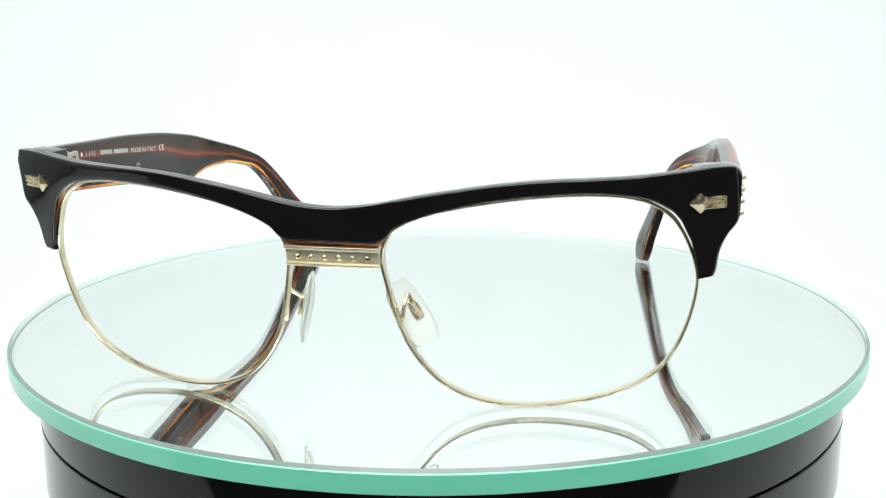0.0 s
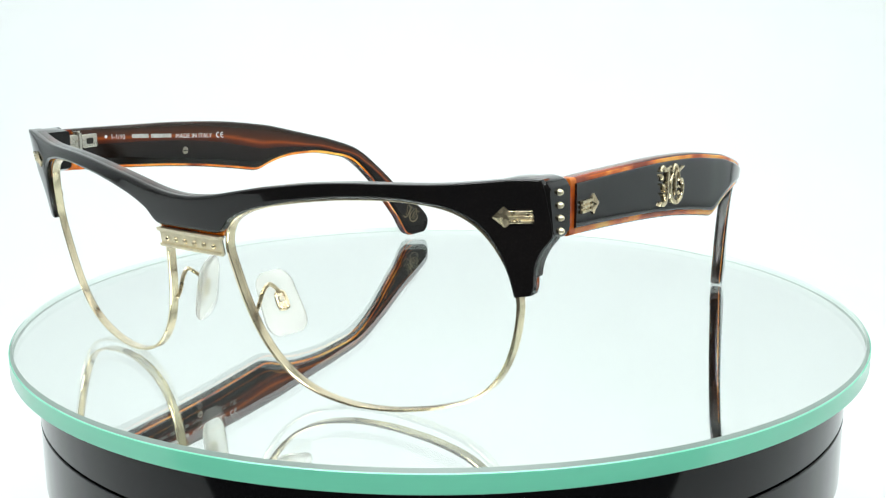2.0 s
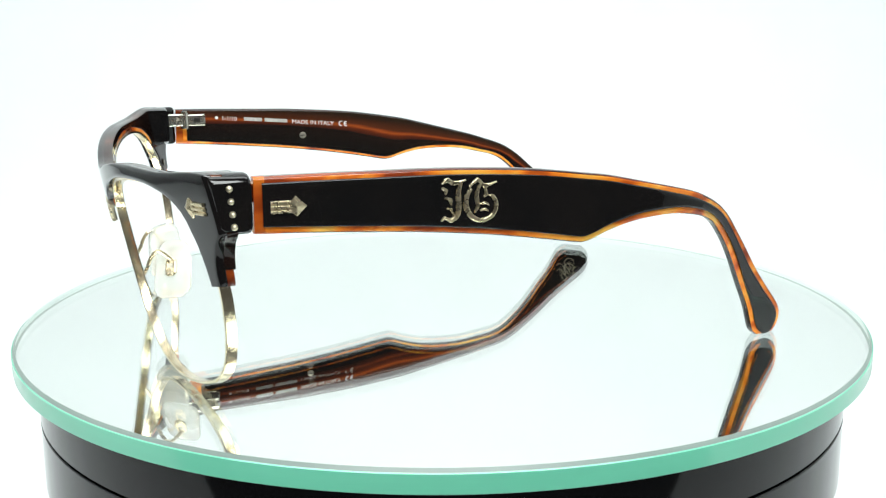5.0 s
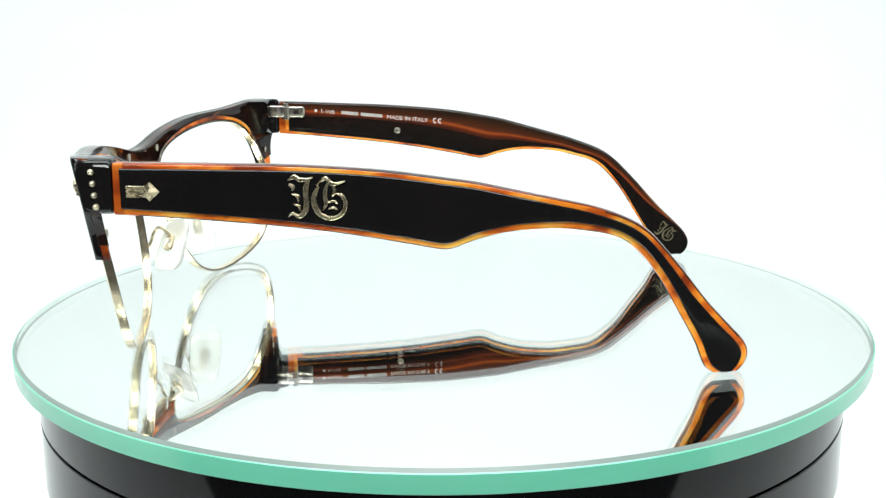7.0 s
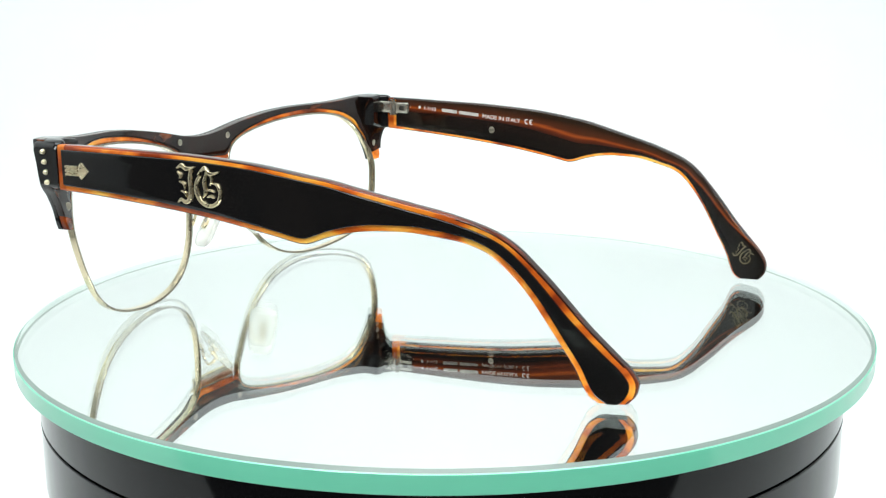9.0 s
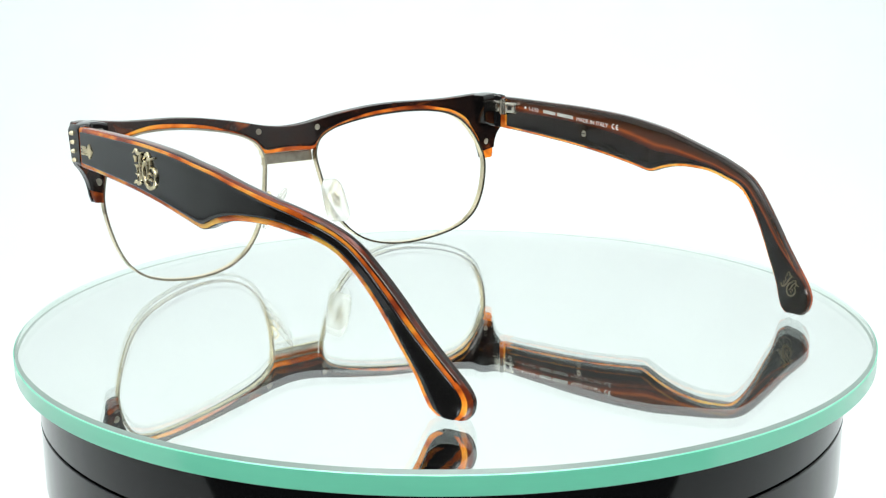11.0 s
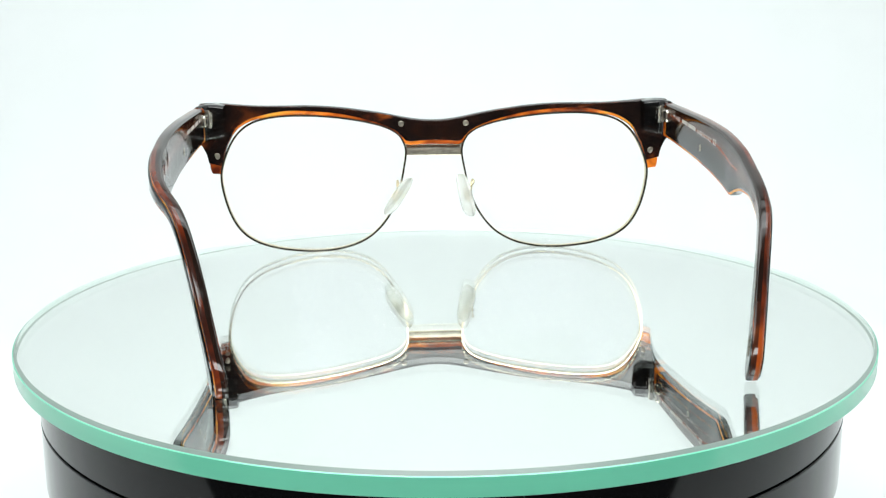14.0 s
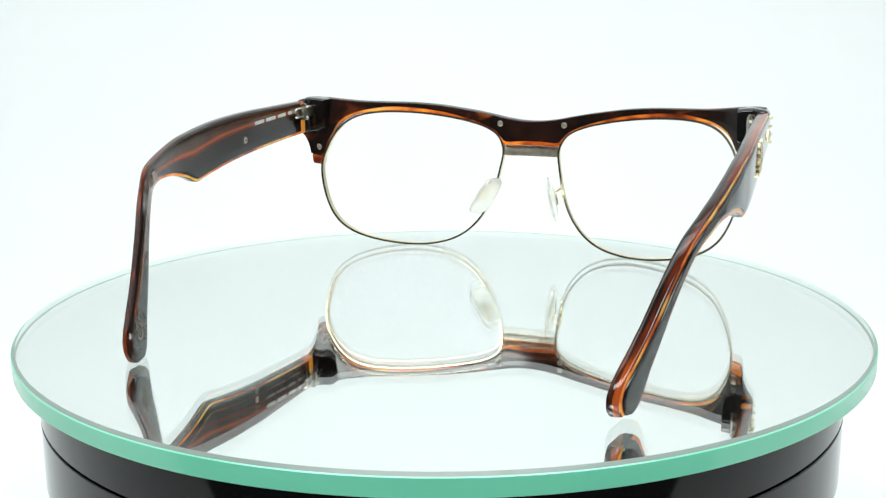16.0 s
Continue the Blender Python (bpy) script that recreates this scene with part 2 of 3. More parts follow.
def merge(*parts):
    out = bmesh.new()
    for b in parts:
        me = bpy.data.meshes.new("joint")
        b.to_mesh(me)
        out.from_mesh(me)
        bpy.data.meshes.remove(me)
        b.free()
    return out


def part(name, bm, materials, parent=None, label=""):
    me = bpy.data.meshes.new(name)
    bm.to_mesh(me)
    bm.free()
    for m in materials if isinstance(materials, (list, tuple)) else [materials]:
        me.materials.append(m)
    ob = new(name, me)
    ob.parent = parent
    if label:
        tagged(ob, label)
    return ob


def lathe(profile, seg=192, mats=None):
    """A turned solid from (radius, height) in metres, from the axis round to the axis."""
    bm = bmesh.new()
    rings = []
    for r, z in profile:
        rings.append([bm.verts.new((0, 0, z))] if r == 0 else
                     [bm.verts.new((r * math.cos(2 * math.pi * k / seg), r * math.sin(2 * math.pi * k / seg), z)) for k in range(seg)])
    for i in range(len(rings) - 1):
        a, b = rings[i], rings[i + 1]
        for k in range(seg):
            k1 = (k + 1) % seg
            vs = [a[0], b[k], b[k1]] if len(a) == 1 else [a[k], b[0], a[k1]] if len(b) == 1 else [a[k], b[k], b[k1], a[k1]]
            f = bm.faces.new(vs)
            if mats:
                f.material_index = mats[i]
    bmesh.ops.recalc_face_normals(bm, faces=bm.faces)
    for f in bm.faces:
        f.smooth = True
    for e in bm.edges:
        e.smooth = e.calc_face_angle(0) < 0.3
    return bm


# ---- the photo tent ----
FLOOR_Z = -0.090
MOUTH_Y = -0.17


def tent_sheet(name, rows, label, category):
    """A cloth sheet, 2 mm thick, from rows of points."""
    bm = bmesh.new()
    grid = [[bm.verts.new(q) for q in row] for row in rows]
    for i in range(len(grid) - 1):
        for j in range(len(grid[0]) - 1):
            bm.faces.new((grid[i][j], grid[i][j + 1], grid[i + 1][j + 1], grid[i + 1][j])).smooth = True
    bmesh.ops.recalc_face_normals(bm, faces=bm.faces)
    ob = part(name, bm, WHITE_CLOTH)
    solid = ob.modifiers.new("thickness", "SOLIDIFY")
    solid.thickness, solid.offset = 0.002, 0
    return tagged(ob, label, category, kind="structure")


def sweep_line():
    pts = [(MOUTH_Y, FLOOR_Z - 0.001), (0.30, FLOOR_Z - 0.001)]
    for k in range(1, 13):
        a = radians(90 * k / 12)
        pts.append((0.30 + 0.20 * math.sin(a), FLOOR_Z - 0.001 + 0.20 * (1 - math.cos(a))))
    pts.append((0.50, 0.66))
    return pts


tent_sheet("backdrop", [[(-0.45 + 0.05 * k, y, z) for k in range(19)] for y, z in sweep_line()],
           "white seamless cloth sweep, floor and background in one", "backdrop")
for nm, x in (("wall_west", -0.455), ("wall_east", 0.455)):
    tent_sheet(nm, [[(x, MOUTH_Y + 0.067 * k, z) for k in range(11)] for z in (FLOOR_Z - 0.002, 0.3, 0.66)],
               "white cloth side wall of the photo tent", "tent wall")
tent_sheet("ceiling", [[(-0.455 + 0.091 * k, y, 0.665) for k in range(11)] for y in (MOUTH_Y, 0.15, 0.50)],
           "white cloth roof of the photo tent", "tent roof")

# ---- the turntable ----
base = tagged(new("turntable"), "low round black turntable of glossy plastic under a glass disc", "turntable")
part("base_drum", lathe([(0, -0.0339), (0.0962, -0.0339), (0.0974, -0.0334), (0.0980, -0.0322), (0.0980, -0.0172), (0.0978, -0.0170), (0.0935, -0.0170), (0, -0.0170)]),
     BASE_BLACK, base)
part("foot", lathe([(0, FLOOR_Z), (0.055, FLOOR_Z), (0.057, FLOOR_Z + 0.002), (0.057, -0.0338), (0, -0.0338)]), BASE_BLACK, base)
part("turning_plate", lathe([(0, -0.0164), (0.0978, -0.0164), (0.0980, -0.0162), (0.0980, -0.0054), (0.0975, -0.0047), (0, -0.0047)]),
     BASE_BLACK, base)
part("spindle_ring", lathe([(0, -0.0169), (0.0950, -0.0169), (0.0950, -0.0165), (0, -0.0165)]), BASE_BLACK, base)

R_DISC = 0.1034
disc = tagged(new("glass_disc"), "round green-edged glass plate silvered underneath like a mirror", "glass disc")
plate = part("glass_plate", lathe([(0, 0.0), (R_DISC - 0.0009, 0.0), (R_DISC - 0.0003, -0.00062), (R_DISC - 0.0003, -0.0046), (0, -0.0046)],
                                  seg=720, mats=[0, 2, 3, 1]), [DISC_GLASS, SILVERING, ARRIS, GROUND_WALL], disc, "clear glass, silvered below")
plate.visible_shadow = False
part("edge_band", lathe([(R_DISC - 0.00025, -0.00455), (R_DISC - 0.00025, -0.00066), (R_DISC, -0.0008), (R_DISC, -0.0044), (R_DISC - 0.00025, -0.00455)], seg=720), EDGE, disc, "bright green ground glass edge")
part("backing_paint", lathe([(0, -0.00462), (R_DISC - 0.002, -0.00462), (R_DISC - 0.002, -0.00469), (0, -0.00469)]), BASE_BLACK, disc, "dark protective coat")

# ---- the eyeglasses; x to the wearer's left, y back along the temples ----
glasses = tagged(new("eyeglasses"), "browline eyeglasses of black and tortoise acetate with pale gold rims", "eyeglasses")


def front_y(x, z):
    return -25.3 + 0.0033 * x * x + 0.18 * (38 - z)


def on_front(x, z, d):
    return (x, front_y(x, z) + d, z)


BROW = [(0, 39.75, 0, 33.1), (4, 39.95, 4, 33.1), (8, 40.5, 8.3, 33.1), (11, 41.1, 10.0, 34.0), (13.6, 41.65, 11.6, 35.7), (18, 42.5, 15, 37.5),
        (23, 43.3, 20, 39.2), (30, 44.3, 28, 41.0), (38.4, 45.0, 37.5, 42.1), (46, 45.2, 45.9, 42.4), (54, 45.5, 52, 41.9), (60, 46.1, 56.4, 41.0),
        (66, 46.8, 59.8, 39.2), (70.0, 46.9, 61.2, 37.8), (71.1, 46.3, 61.9, 36.9), (71.7, 42, 62.6, 35.4), (72, 38, 63.2, 34.2), (71.7, 36.3, 63.7, 33.0),
        (70.3, 34.4, 64.1, 31.5), (69.1, 31.8, 64.5, 29.8), (68.6, 29.5, 64.8, 28.2), (68.4, 27.6, 65.0, 26.8), (68.0, 26.3, 65.1, 25.8)]


def both_sides(pairs):
    return [(-a, b, -c, e) for a, b, c, e in pairs[:0:-1]] + list(pairs)


def inset(pairs, out, inn):
    res = []
    for q in pairs:
        a, b = np.array(q[:2], float), np.array(q[2:], float)
        t = (b - a) / np.linalg.norm(b - a)
        res.append((*(a + t * out), *(b - t * inn)))
    return res


brow = part("brow_front", slab(both_sides(BROW), 0.0, 1.75, on_front, 0.5, 5, wide=1.3, steps=6), BLACK, glasses, "glossy black acetate brow front")
backing = [(a, b, c, e - (1.0 if c < 9 else 0.2 if c < 11 else 0.0)) for a, b, c, e in BROW]
backing_part = part("brow_backing", slab(both_sides(inset(backing, 0.3, 0.08)), 1.1, 3.3, on_front, 0.6, 4), FRONT_TORT, glasses,
                    "amber tortoise acetate behind the black brow")
dark_rows = [inset([q], 0.05, float(np.interp(k, [0, 2, 4, 7, 9, 12, 14, 19], [1.5, 1.2, 0.9, 1.3, 1.3, 0.6, 0.15, 0.15])))[0] for k, q in enumerate(backing[:-2])]
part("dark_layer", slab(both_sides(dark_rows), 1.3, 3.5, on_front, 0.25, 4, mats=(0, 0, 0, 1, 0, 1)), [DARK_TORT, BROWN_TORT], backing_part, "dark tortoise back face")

RIM = [(65.1, 26), (64.5, 20), (62.6, 13.6), (59.6, 8.4), (55.2, 4.8), (49.5, 2.5), (43, 1.1), (37, 0.5), (31, 0.7), (25, 2.0), (20, 4.5), (16, 8.3),
       (13, 13.1), (10.9, 19), (9.6, 25), (8.9, 30), (9.9, 33.6), (12.2, 36.2), (17, 38.4), (25, 40.3), (35, 41.7), (45, 42.2), (52.5, 41.6), (57.4, 39.9), (60.9, 36.8), (63.5, 32)]


def rim_mesh(side):
    p = curve_through(RIM, 6, True)
    loops = []
    for i, q in enumerate(p):
        t = p[(i + 1) % len(p)] - p[i - 1]
        t /= np.linalg.norm(t)
        n = np.array((-t[1], t[0]))
        loop = []
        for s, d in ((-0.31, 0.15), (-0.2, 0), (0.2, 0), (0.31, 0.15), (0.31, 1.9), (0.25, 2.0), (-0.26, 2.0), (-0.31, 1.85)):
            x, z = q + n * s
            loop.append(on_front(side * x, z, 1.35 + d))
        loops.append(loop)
    # index 1: back faces, coloured as if mirroring the dark room
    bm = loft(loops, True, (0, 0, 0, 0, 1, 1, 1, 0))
    for e in bm.edges:
        e.smooth = e.calc_face_angle(0) < 0.35
    return bm


def lens_mesh(side):
    p = curve_through(RIM, 6, True)
    mid = np.array((37.5, 22.0))
    bm = bmesh.new()
    sheets = []
    for dep in (2.2, 2.8):
        rings = [[bm.verts.new(Vector(on_front(side * mid[0], mid[1], dep - 0.9)) * MM)]]
        for f in (0.25, 0.5, 0.75, 0.9, 1.0):
            bulge = -0.9 * (1 - f * f)
            rings.append([bm.verts.new(Vector(on_front(side * (mid + (q - mid) * f)[0], (mid + (q - mid) * f)[1], dep + bulge)) * MM) for q in p])
        for i in range(len(rings) - 1):
            a, b = rings[i], rings[i + 1]
            for k in range(len(p)):
                k1 = (k + 1) % len(p)
                bm.faces.new([a[0], b[k], b[k1]] if len(a) == 1 else [a[k], b[k], b[k1], a[k1]]).smooth = True
        sheets.append(rings[-1])
    for k in range(len(p)):
        k1 = (k + 1) % len(p)
        bm.faces.new((sheets[0][k], sheets[1][k], sheets[1][k1], sheets[0][k1]))
    bmesh.ops.recalc_face_normals(bm, faces=bm.faces)
    return bm


def rail(z0, z1, d0, d1, half=8.7):
    return slab([(-half + half * k / 2, z1, -half + half * k / 2, z0) for k in range(5)], d0, d1, on_front, 0.2, 3, across=2)


bridge = part("bridge_plate", merge(rail(28.6, 32.3, 0.25, 0.7), rail(31.65, 32.4, -0.2, 0.9, 9.0), rail(28.5, 29.15, -0.2, 0.55, 8.8)), BRUSHED, glasses,
              "ribbed pale gold bridge plate")
# darker metal puts the reflected dark room into the plate's back
part("back_plate", merge(rail(28.7, 31.8, 0.65, 1.0, 8.7), rail(31.9, 32.4, 0.65, 1.5, 8.7)), BRONZE, bridge, "back of the bridge plate, darkened for the dark room it reflects")
for k in range(6):
    x = -6.65 + 2.66 * k
    part("bead", ball((x, front_y(x, 30.3) + 0.3, 30.3), 0.6, 0.55, 0.6), GOLD, bridge)

for side in (1, -1):
    part("rim", rim_mesh(side), [RIM_GOLD, RIM_BACK_REFLECTION], glasses, "thin pale gold metal rim")
    part("lens", lens_mesh(side), LENS, glasses, "clear lens")

# endpieces with their rivets and arrow plaques


def arrow(place, d=0.0):
    """An arrow plaque: a pyramid head and three ribs, pointing to -u."""
    bm = bmesh.new()
    c = bm.verts.new(Vector(place(-1.6, 0, d - 0.9)) * MM)
    ring = [bm.verts.new(Vector(place(u, v, d - 0.25)) * MM) for u, v in ((-3.4, 0), (-1.5, 1.85), (-0.4, 0.75), (-0.4, -0.75), (-1.5, -1.85))]
    low = [bm.verts.new(Vector(place(u, v, d + 0.3)) * MM) for u, v in ((-3.4, 0), (-1.5, 1.85), (-0.4, 0.75), (-0.4, -0.75), (-1.5, -1.85))]
    for k in range(5):
        k1 = (k + 1) % 5
        bm.faces.new((c, ring[k], ring[k1]))
        bm.faces.new((ring[k], low[k], low[k1], ring[k1]))
    bm.faces.new(low)
    bmesh.ops.recalc_face_normals(bm, faces=bm.faces)
    ribs = [slab([(-0.7, v + 0.25, -0.7, v - 0.25), (3.0, v + 0.25, 3.0, v - 0.25)], d - 0.5, d + 0.3, place, 0.12, 1, across=2) for v in (-0.84, 0.0, 0.84)]
    return merge(bm, slab([(-0.6, 1.0, -0.6, -1.0), (2.9, 1.0, 2.9, -1.0)], d - 0.1, d + 0.3, place, 0.05, 1, across=2), *ribs)


ENDBLOCK = [(63.4, 46.4, 63.6, 37.4), (66, 46.8, 66, 36.6), (69, 46.85, 69, 36.1), (71.2, 46.4, 71.3, 36.3), (72.05, 45.4, 72.1, 37.2)]


def end_depth(x, z):
    """The endpiece reaches back to the temple on its outer side and leaves a recess for the hinge on its inner side."""
    w = min(max((x - 67.6) / 1.8, 0), 1)
    return -4.2 + 2.1 * w * w * (3 - 2 * w) - front_y(x, z)


for side in (1, -1):
    def end_place(x, z, d, side=side):
        return on_front(side * x, z, d)
    block_end = part("endpiece", slab(ENDBLOCK, 0.5, end_depth, end_place, 0.9, 5), BLACK, glasses, "brown-black acetate endpiece")
    for k in range(4):
        part("rivet", ball((side * 72.0, -5.9 + 0.2 * k, 44.4 - 2.23 * k), 0.95, 0.62, 0.62, 16), BRUSHED, block_end)
    part("arrow_plaque", arrow(lambda u, v, d, side=side: on_front(side * (66.6 + u), 40.4 + v + 0.05 * u, d)), GOLD, brow, "pale gold arrow plaque")
    part("screw_head", ball((side * 10.3, front_y(10.3, 38.8) + 3.6, 38.8), 0.95, 0.2, 0.95), BRONZE, brow)
    part("screw_head", ball((side * 66.2, front_y(66.2, 31.3) + 3.6, 31.3), 1.0, 0.2, 1.0), BRONZE, brow)

# nose pads on their bent wire arms


def pad_mesh(turn):
    loops = []
    for i in range(-8, 9):
        t = i / 8
        half = 4.2 * (1 - abs(t) ** 6 * 0.45) * (1.0 + 0.10 * t)
        th = 1.0 * (1 - abs(t) ** 4 * 0.75)
        ring = []
        for k in range(16):
            a = 2 * math.pi * k / 16
            ca, sa = math.cos(a), math.sin(a)
            e = 0.6
            ring.append(turn @ Vector((math.copysign(abs(ca) ** e, ca) * half, math.copysign(abs(sa) ** e, sa) * th + 0.05 * ca * ca * half * 0.3, -6.8 * t)))
        loops.append(ring)
    return loft(loops)


for side in (1, -1):
    lean, tip, flare, px = (0.62, 0.15, 0.50, 11.7) if side > 0 else (0.22, -0.05, 0.36, 9.3)
    long_axis = Vector((side * -lean, tip, 1.0)).normalized()
    wide = Vector((side * flare, 0.93, 0.0))
    wide = (wide - long_axis * wide.dot(long_axis)).normalized()
    thick = long_axis.cross(wide)
    turn = Matrix.Translation((side * px, -11.3, 17.3)) @ Matrix((wide, thick, long_axis)).transposed().to_4x4()
    pad = part("nose_pad", pad_mesh(turn), PAD, glasses, "clear soft nose pad")
    out = 1 if (turn @ Vector((0, 1, 0)) - turn.translation).x * side > 0 else -1
    loop = [turn @ Vector((u, 1.3 * out, v)) for u, v in ((0, 1.9), (0.75, 1.5), (0.95, 0.4), (0.95, -1.2), (0.6, -1.75), (-0.6, -1.75), (-0.95, -1.2), (-0.95, 0.4), (-0.75, 1.5), (0, 1.9))]
    part("pad_box", merge(tube([tuple(q) for q in loop], 0.36, 4), block(-0.95, 0.95, min(0.9 * out, 1.7 * out), max(0.9 * out, 1.7 * out), -1.9, -0.3, 0.15, turn), block(-0.7, 0.7, min(0.6 * out, 1.5 * out), max(0.6 * out, 1.5 * out), -0.4, 1.6, 0.15, turn)), GOLD, pad, "small gold mounting loop")
    part("pad_boss", block(-0.75, 0.75, min(0.4 * out, 1.6 * out), max(0.4 * out, 1.6 * out), -1.5, 1.3, 0.3, turn), PAD, pad)
    stem = turn @ Vector((0, 1.3 * out, 1.8))
    part("pad_arm", tube([(side * 11.3, -18.0, 16.2), (side * 11.4, -17.0, 17.8), (side * 11.6, -16.0, 20.2), (side * 11.8, -14.6, 21.6),
                          (side * 11.9, -13.2, 21.0), tuple(stem)], 0.42), GOLD, pad, "bent gold wire arm")

# temples
TEMPLE = [(-1.7, 46.1, -1.9, 36.1), (9, 46.1, 9, 35.6), (20, 46, 20, 34.9), (31, 45.9, 30.5, 34.1), (41, 45.5, 41, 33), (50, 44.9, 48, 32), (57, 44.1, 55, 30.9),
          (62, 43.4, 59.5, 30.1), (65, 43, 61.6, 29.9), (68, 42.5, 63.5, 30.3), (72, 41.6, 66.5, 31.5), (78, 40.2, 71, 32.8), (83, 39, 76, 33.5), (89.5, 37.2, 82.5, 33.6),
          (96, 34.2, 88, 32.7), (100, 31.2, 92, 31.6), (103.4, 27.3, 95.5, 29.7), (107.2, 22.5, 99.2, 25.8), (112, 16.1, 102.5, 21), (116.8, 10.6, 106.2, 14.2), (119.8, 7.2, 109.6, 7.9),
          (121.0, 4.6, 111.0, 4.4), (120.6, 2.1, 112.2, 1.8), (119.3, 0.45, 113.8, 0.45)]


def border(pairs, out, inn):
    """The pairs drawn in from both edges, measured square to each edge; out and inn are functions of the row."""
    res = []
    for k, q in enumerate(pairs):
        a, b = np.array(q[:2], float), np.array(q[2:], float)
        w = np.linalg.norm(b - a)
        t = (b - a) / w
        lo, hi = np.array(pairs[max(k - 1, 0)], float), np.array(pairs[min(k + 1, len(pairs) - 1)], float)
        steps = []
        for edge, want in ((hi[:2] - lo[:2], out(k)), (hi[2:] - lo[2:], inn(k))):
            square = abs(edge[0] * t[1] - edge[1] * t[0]) / np.linalg.norm(edge)
            steps.append(want / max(square, 0.35))
        total = sum(steps)
        if total > w * 0.6:
            steps = [x * w * 0.6 / total for x in steps]
        res.append((*(a + t * steps[0]), *(b - t * steps[1])))
    return res


def temple_thickness(y):
    return 3.7 - 0.7 * min(max(y / 115, 0), 1)


def along_temple(y, z):
    """How far back a point lies, counted down the bent ear part once it starts."""
    w = min(max((y - 76) / 22, 0), 1)
    w = w * w * (3 - 2 * w)
    return y + w * (92 + 1.2 * (y - 92) - 0.37 * (z - 33.5) - y)


def temple_place(side):
    stretch = 0.03 if side > 0 else 0.065
    sag = [(-20, 0), (0, 0.1), (20, 0.6), (40, 1.05), (62, 1.4), (80, 2.2), (90, 2.5), (100, 1.6), (112, -0.5), (118, -1.3), (125, -1.3)]
    knots = ([(-20, 72.3), (45, 72.3), (65, 71.6), (75, 70.5), (82, 68.8), (88, 66.6), (94, 63.9), (101, 61.3), (110, 58.5), (120, 55.8), (140, 50.8)] if side > 0 else
             [(-20, 72.3), (45, 72.3), (65, 71.4), (78, 69.8), (86, 68.3), (95, 66.6), (103, 64.8), (113, 62.4), (123, 60.0), (140, 55.6)])
    bow = np.array(curve_through(knots, 8))

    def place(y, z, d):
        x = float(np.interp(along_temple(y, z), bow[:, 0], bow[:, 1])) - d
        return (side * x, y + stretch * max(0, y - 62), z - (0.0 if side > 0 else float(np.interp(y, [k[0] for k in sag], [k[1] for k in sag]))))
    return place


def streak_height(y, share):
    """0.5 on the red streak's line; the streak drops and widens towards the bend and dies out near the tip."""
    line = float(np.interp(y, [0, 20, 50, 70, 84, 92, 100, 108, 116], [0.27, 0.30, 0.36, 0.42, 0.50, 0.56, 0.42, 0.22, -0.3]))
    width = float(np.interp(y, [0, 20, 60, 84, 92, 102, 112], [1.2, 1.0, 1.0, 1.6, 1.7, 1.2, 0.8]))
    return 0.52 + (share - line) * 0.75 / width


def glyph_mesh(text, height, place, squeeze=1.0):
    """Built-in lettering laid on a face; place(u, v) gives millimetres. Returns the mesh and its width."""
    cu = bpy.data.curves.new("lettering", "FONT")
    cu.body, cu.size = text, 1.0
    ob = bpy.data.objects.new("lettering", cu)
    scene.collection.objects.link(ob)
    bpy.context.view_layer.update()
    me = bpy.data.meshes.new_from_object(ob.evaluated_get(bpy.context.evaluated_depsgraph_get()))
    bm = bmesh.new()
    bm.from_mesh(me)
    bpy.data.objects.remove(ob)
    bpy.data.meshes.remove(me)
    k = height / 0.72
    for v in bm.verts:
        v.co = Vector(place(v.co.x * k * squeeze, v.co.y * k)) * MM
    return bm


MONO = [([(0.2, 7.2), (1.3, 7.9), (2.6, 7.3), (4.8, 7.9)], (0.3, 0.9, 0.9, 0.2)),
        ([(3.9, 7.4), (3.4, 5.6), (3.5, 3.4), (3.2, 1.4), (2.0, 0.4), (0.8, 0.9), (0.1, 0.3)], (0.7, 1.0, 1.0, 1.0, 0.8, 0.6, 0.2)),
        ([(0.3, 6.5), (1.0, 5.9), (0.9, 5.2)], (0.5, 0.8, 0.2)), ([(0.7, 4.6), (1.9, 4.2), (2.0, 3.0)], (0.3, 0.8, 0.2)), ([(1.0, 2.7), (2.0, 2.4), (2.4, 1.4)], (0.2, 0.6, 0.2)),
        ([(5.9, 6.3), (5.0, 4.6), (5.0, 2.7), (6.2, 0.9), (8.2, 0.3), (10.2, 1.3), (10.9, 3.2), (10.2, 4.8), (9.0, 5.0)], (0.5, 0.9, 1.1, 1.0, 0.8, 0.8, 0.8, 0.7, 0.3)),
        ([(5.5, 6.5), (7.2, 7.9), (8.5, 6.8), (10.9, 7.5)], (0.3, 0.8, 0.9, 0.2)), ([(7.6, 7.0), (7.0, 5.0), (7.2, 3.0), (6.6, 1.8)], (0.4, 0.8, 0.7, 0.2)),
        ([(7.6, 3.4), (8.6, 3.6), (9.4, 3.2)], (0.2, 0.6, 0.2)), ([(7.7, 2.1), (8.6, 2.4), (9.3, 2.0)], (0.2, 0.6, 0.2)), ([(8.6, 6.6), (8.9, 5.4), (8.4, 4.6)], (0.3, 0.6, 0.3))]

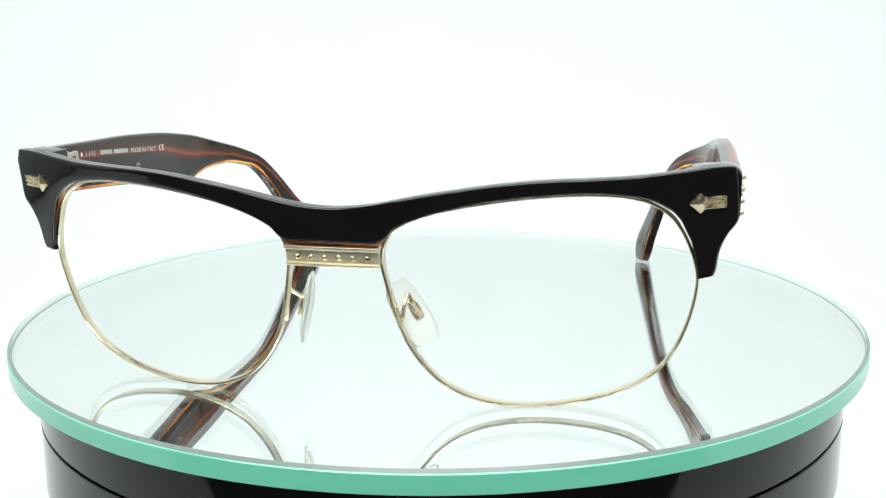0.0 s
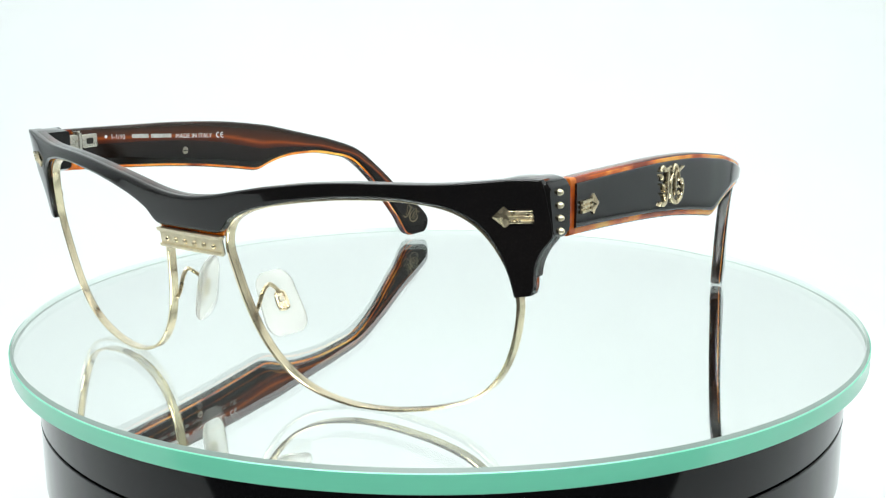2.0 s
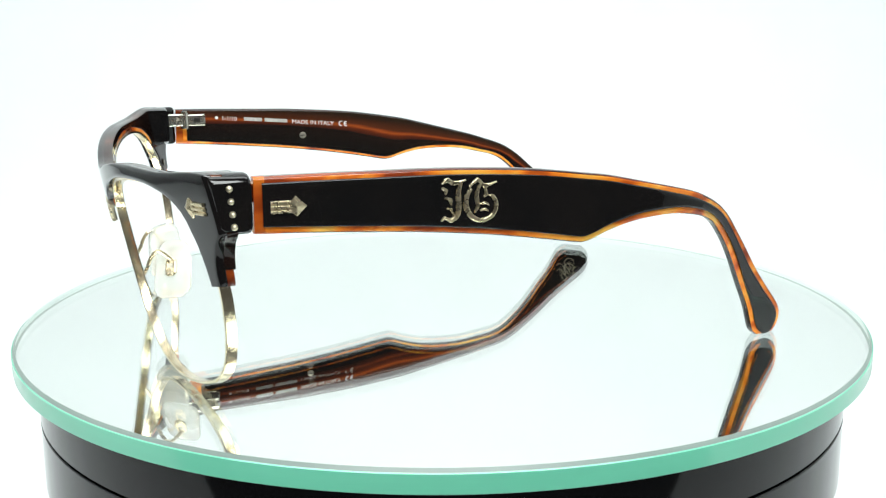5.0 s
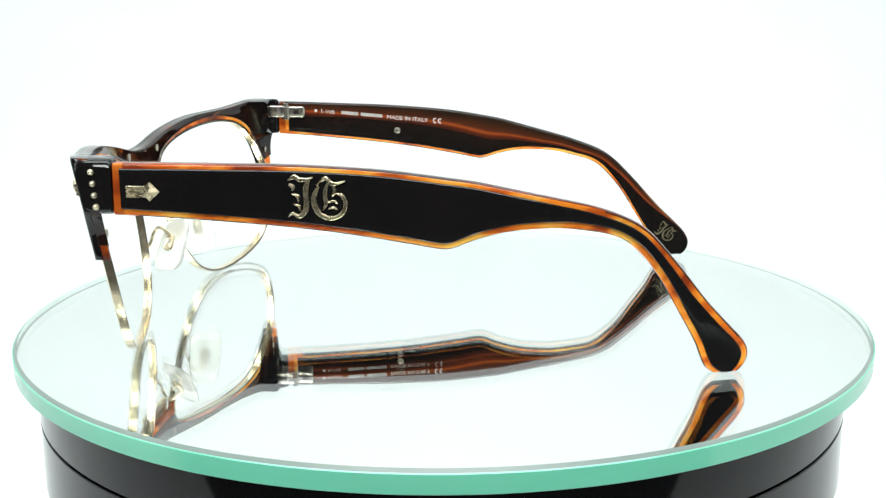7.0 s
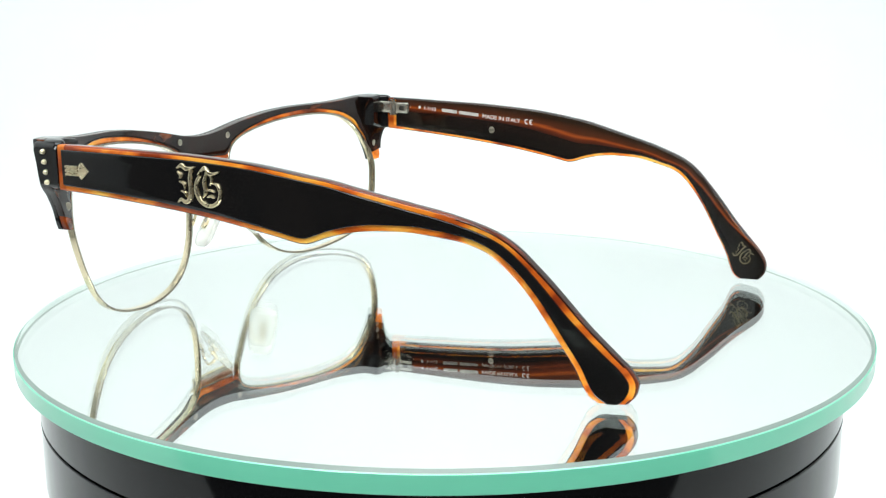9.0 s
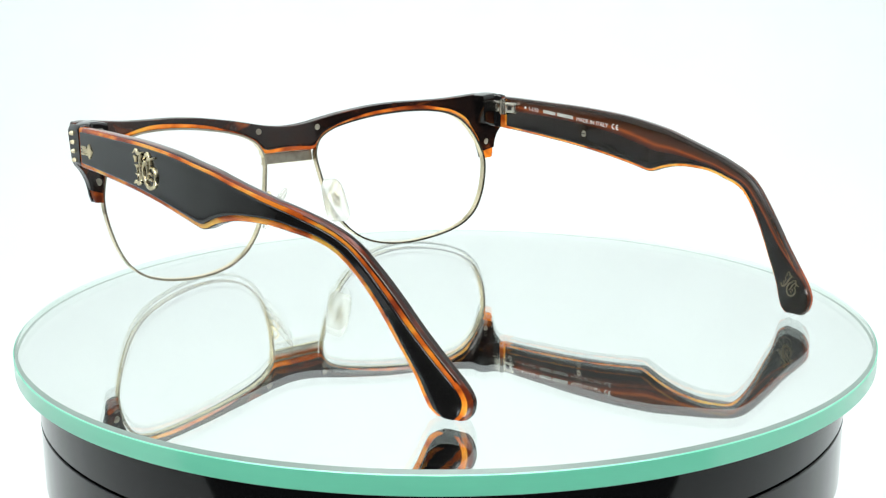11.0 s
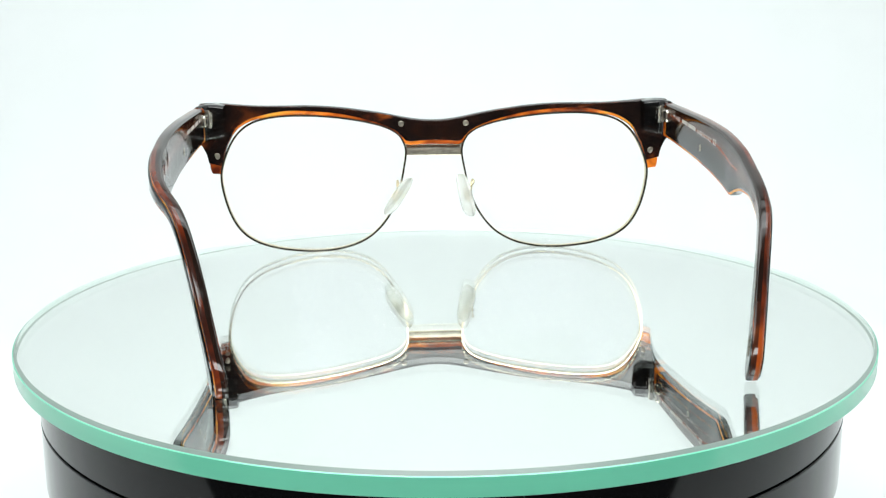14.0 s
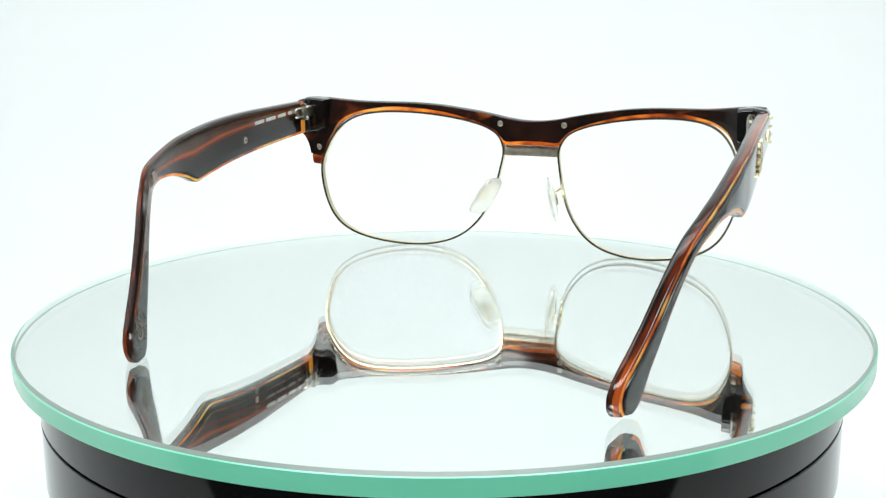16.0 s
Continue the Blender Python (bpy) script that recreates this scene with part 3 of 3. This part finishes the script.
for side in (1, -1):
    place = temple_place(side)
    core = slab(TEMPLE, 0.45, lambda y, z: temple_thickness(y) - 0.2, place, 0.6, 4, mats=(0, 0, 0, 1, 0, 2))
    # bottom and ear edges of the amber core painted darker, as not backlit
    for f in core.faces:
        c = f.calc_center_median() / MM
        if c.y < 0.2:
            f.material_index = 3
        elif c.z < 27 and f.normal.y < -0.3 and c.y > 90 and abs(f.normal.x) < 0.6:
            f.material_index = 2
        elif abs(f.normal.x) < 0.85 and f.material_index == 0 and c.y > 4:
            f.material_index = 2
    temple = part("temple", core, [AMBER, UNLIT_EDGE, BROWN_TORT, MID_TORT], glasses, "amber tortoise temple with black faces")
    rows = border(TEMPLE, lambda k: 1.0 + 0.35 * min(max((k - 11) / 4, 0), 1), lambda k: 1.25 + 0.1 * min(max((k - 11) / 4, 0), 1))
    face = [(-0.3, rows[0][1], -0.3, rows[0][3])] + rows[1:]
    part("outer_laminate", slab(face, 0.0, 1.1, place, 0.3, 4), BLACK, temple, "black acetate outer face")
    rows = border(TEMPLE, lambda k: 0.3, lambda k: 0.8 - 0.35 * min(max((k - 15) / 4, 0), 1))
    face = [(1.2, rows[0][1], 1.2, rows[0][3])] + rows[1:]
    part("inner_laminate", slab(face, lambda y, z: temple_thickness(y) - 0.7, lambda y, z: temple_thickness(y), place, 0.25, 4, grain=streak_height), INNER_FACE, temple,
         "dark tortoise inner face with a red streak")
    part("arrow_plaque", arrow(lambda u, v, d, place=place: place(4.0 - u, 40.8 + v, d)), GOLD, temple, "pale gold arrow plaque")
    flip = 1 if side > 0 else -1
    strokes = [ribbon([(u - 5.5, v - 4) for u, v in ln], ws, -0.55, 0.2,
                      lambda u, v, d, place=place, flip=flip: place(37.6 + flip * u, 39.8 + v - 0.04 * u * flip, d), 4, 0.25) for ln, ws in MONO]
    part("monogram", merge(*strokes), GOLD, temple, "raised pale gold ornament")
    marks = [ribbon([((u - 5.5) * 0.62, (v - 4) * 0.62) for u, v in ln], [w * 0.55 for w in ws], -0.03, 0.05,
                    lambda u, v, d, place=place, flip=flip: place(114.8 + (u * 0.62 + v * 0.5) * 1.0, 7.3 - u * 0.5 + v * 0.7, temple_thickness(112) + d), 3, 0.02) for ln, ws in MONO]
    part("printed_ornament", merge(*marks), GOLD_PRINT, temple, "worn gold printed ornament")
    part("pin_head", ball(place(35.6, 38.0, temple_thickness(35)), 0.15, 1.0, 1.0), BRONZE, temple)
    p = place(35.6, 38.0, temple_thickness(35) + 0.15)
    # dark bar on the head in place of the slot's shade
    part("pin_slot", block(p[0] - 0.05, p[0] + 0.05, p[1] - 0.8, p[1] + 0.8, p[2] - 0.12, p[2] + 0.12, 0.02), SLOT_SHADE, temple)
    # hinge: two leaves, barrel and screw
    hx = side * 67.6
    hinge = part("hinge", merge(block(hx - 1.5, hx + 1.2, -4.6, 1.4, 41.3, 44.9, 0.4), block(hx - 1.0 + side * 0.6, hx + 1.0 + side * 0.6, 0.4, 6.6, 41.2, 44.6, 0.4),
                               tube([(hx, 0.6, 40.6), (hx, 0.6, 43.0), (hx, 0.6, 45.1)], 1.3, 3, 16)), STEEL, temple, "steel barrel hinge")
    part("hinge_screw", tube([(hx, 0.6, 45.0), (hx, 0.6, 45.3), (hx, 0.6, 45.6)], 0.9, 2, 14), STEEL, temple, "small steel hinge screw")
    # dark block on the leaf in place of the recess's shade
    part("hinge_slot", block(hx - side * 0.45 - 0.1, hx - side * 0.45 + 0.1, 3.2, 5.0, 42.2, 43.6, 0.05), SLOT_SHADE, temple)


RIGHT = [ob for ob in glasses.children if ob.name.startswith("temple")][1]
LEFT = [ob for ob in glasses.children if ob.name.startswith("temple")][0]


def right_face(u, v, lift=0.06):
    """On the inner face of the right temple: u back from the hinge, v above the line of print."""
    x, y, z = temple_place(-1)(u, 43.2 - 0.062 * (u - 10) + v, temple_thickness(u) + lift)
    return (x, y, z)


def left_face(u, v, lift=0.06):
    return temple_place(1)(u, 43.0 - 0.055 * (u - 8) + v, temple_thickness(u) + lift)


part("printed_dot", ball(right_face(10.0, 0.4), 0.03, 0.45, 0.45), PRINT, RIGHT)
for word, at, wide in (("1-1/10", 11.4, 1.0), ("MADE IN ITALY", 32.4, 1.08)):
    part("lettering", glyph_mesh(word, 1.25, lambda u, v, at=at: right_face(at + u, v - 0.2), wide), PRINT, RIGHT, "silver printed lettering")


def conformity_mark(u0, height):
    """The C and the E of the conformity mark, each drawn on a circle."""
    r = height / 2
    strokes = []
    for shift in (r, r + 1.15 * height):
        strokes.append(ribbon([(u0 + shift + r * math.cos(radians(a)), 0.45 + r * math.sin(radians(a))) for a in range(70, 291, 20)], [0.2 * height] * 12, 0.0, 0.05,
                              lambda u, v, d: right_face(u, v, 0.08 - d), 2, 0.01))
    mid = u0 + r + 1.15 * height
    strokes.append(ribbon([(mid - r, 0.45), (mid - r * 0.4, 0.45), (mid + r * 0.1, 0.45)], [0.16 * height] * 3, 0.0, 0.05, lambda u, v, d: right_face(u, v, 0.08 - d), 2, 0.01))
    return merge(*strokes)


part("lettering", conformity_mark(47.0, 1.35), PRINT, RIGHT, "silver printed letters C and E")


def print_bar(face, u0, u1, v0, v1):
    return slab([(u0, v1, u0, v0), ((u0 + u1) / 2, v1, (u0 + u1) / 2, v0), (u1, v1, u1, v0)], 0.0, 0.05, lambda u, v, d: face(u, v, 0.07 - d), 0.01, 2, across=2)


for u0, u1 in ((18.1, 23.4), (24.2, 31.0)):
    part("printed_bar", print_bar(right_face, u0, u1, 0.0, 1.0), FADED_PRINT, RIGHT, "silver printed bar")
for u0, u1 in ((24.6, 30.0), (17.6, 23.4), (11.2, 16.0), (7.0, 9.6)):
    part("printed_bar", print_bar(left_face, u0, u1, -0.1, 0.9), FADED_PRINT, LEFT, "silver printed bar")


# ---- the turning ----
def motions():
    """The disc and the eyeglasses on it turn together, close to 11.68 degrees a second."""
    seat = pose(-0.01499, -0.0534, -0.0003, 0, 0, -12.848)
    spin = [(0.0, 0.22), (2.0, -0.02), (4.0, -0.12), (6.0, -0.15), (8.0, -0.06), (10.0, 0.06), (12.0, 0.18), (14.0, 0.04), (16.0, -0.03)]
    turns = [(t, pose(0, 0, 0, 0, 0, -11.679 * t + extra)) for t, extra in spin]
    walk(glasses, [(t, m @ seat) for t, m in turns])
    walk(disc, [(t, m @ pose(-0.00068, 0.00056, 0.0)) for t, m in turns])


motions()
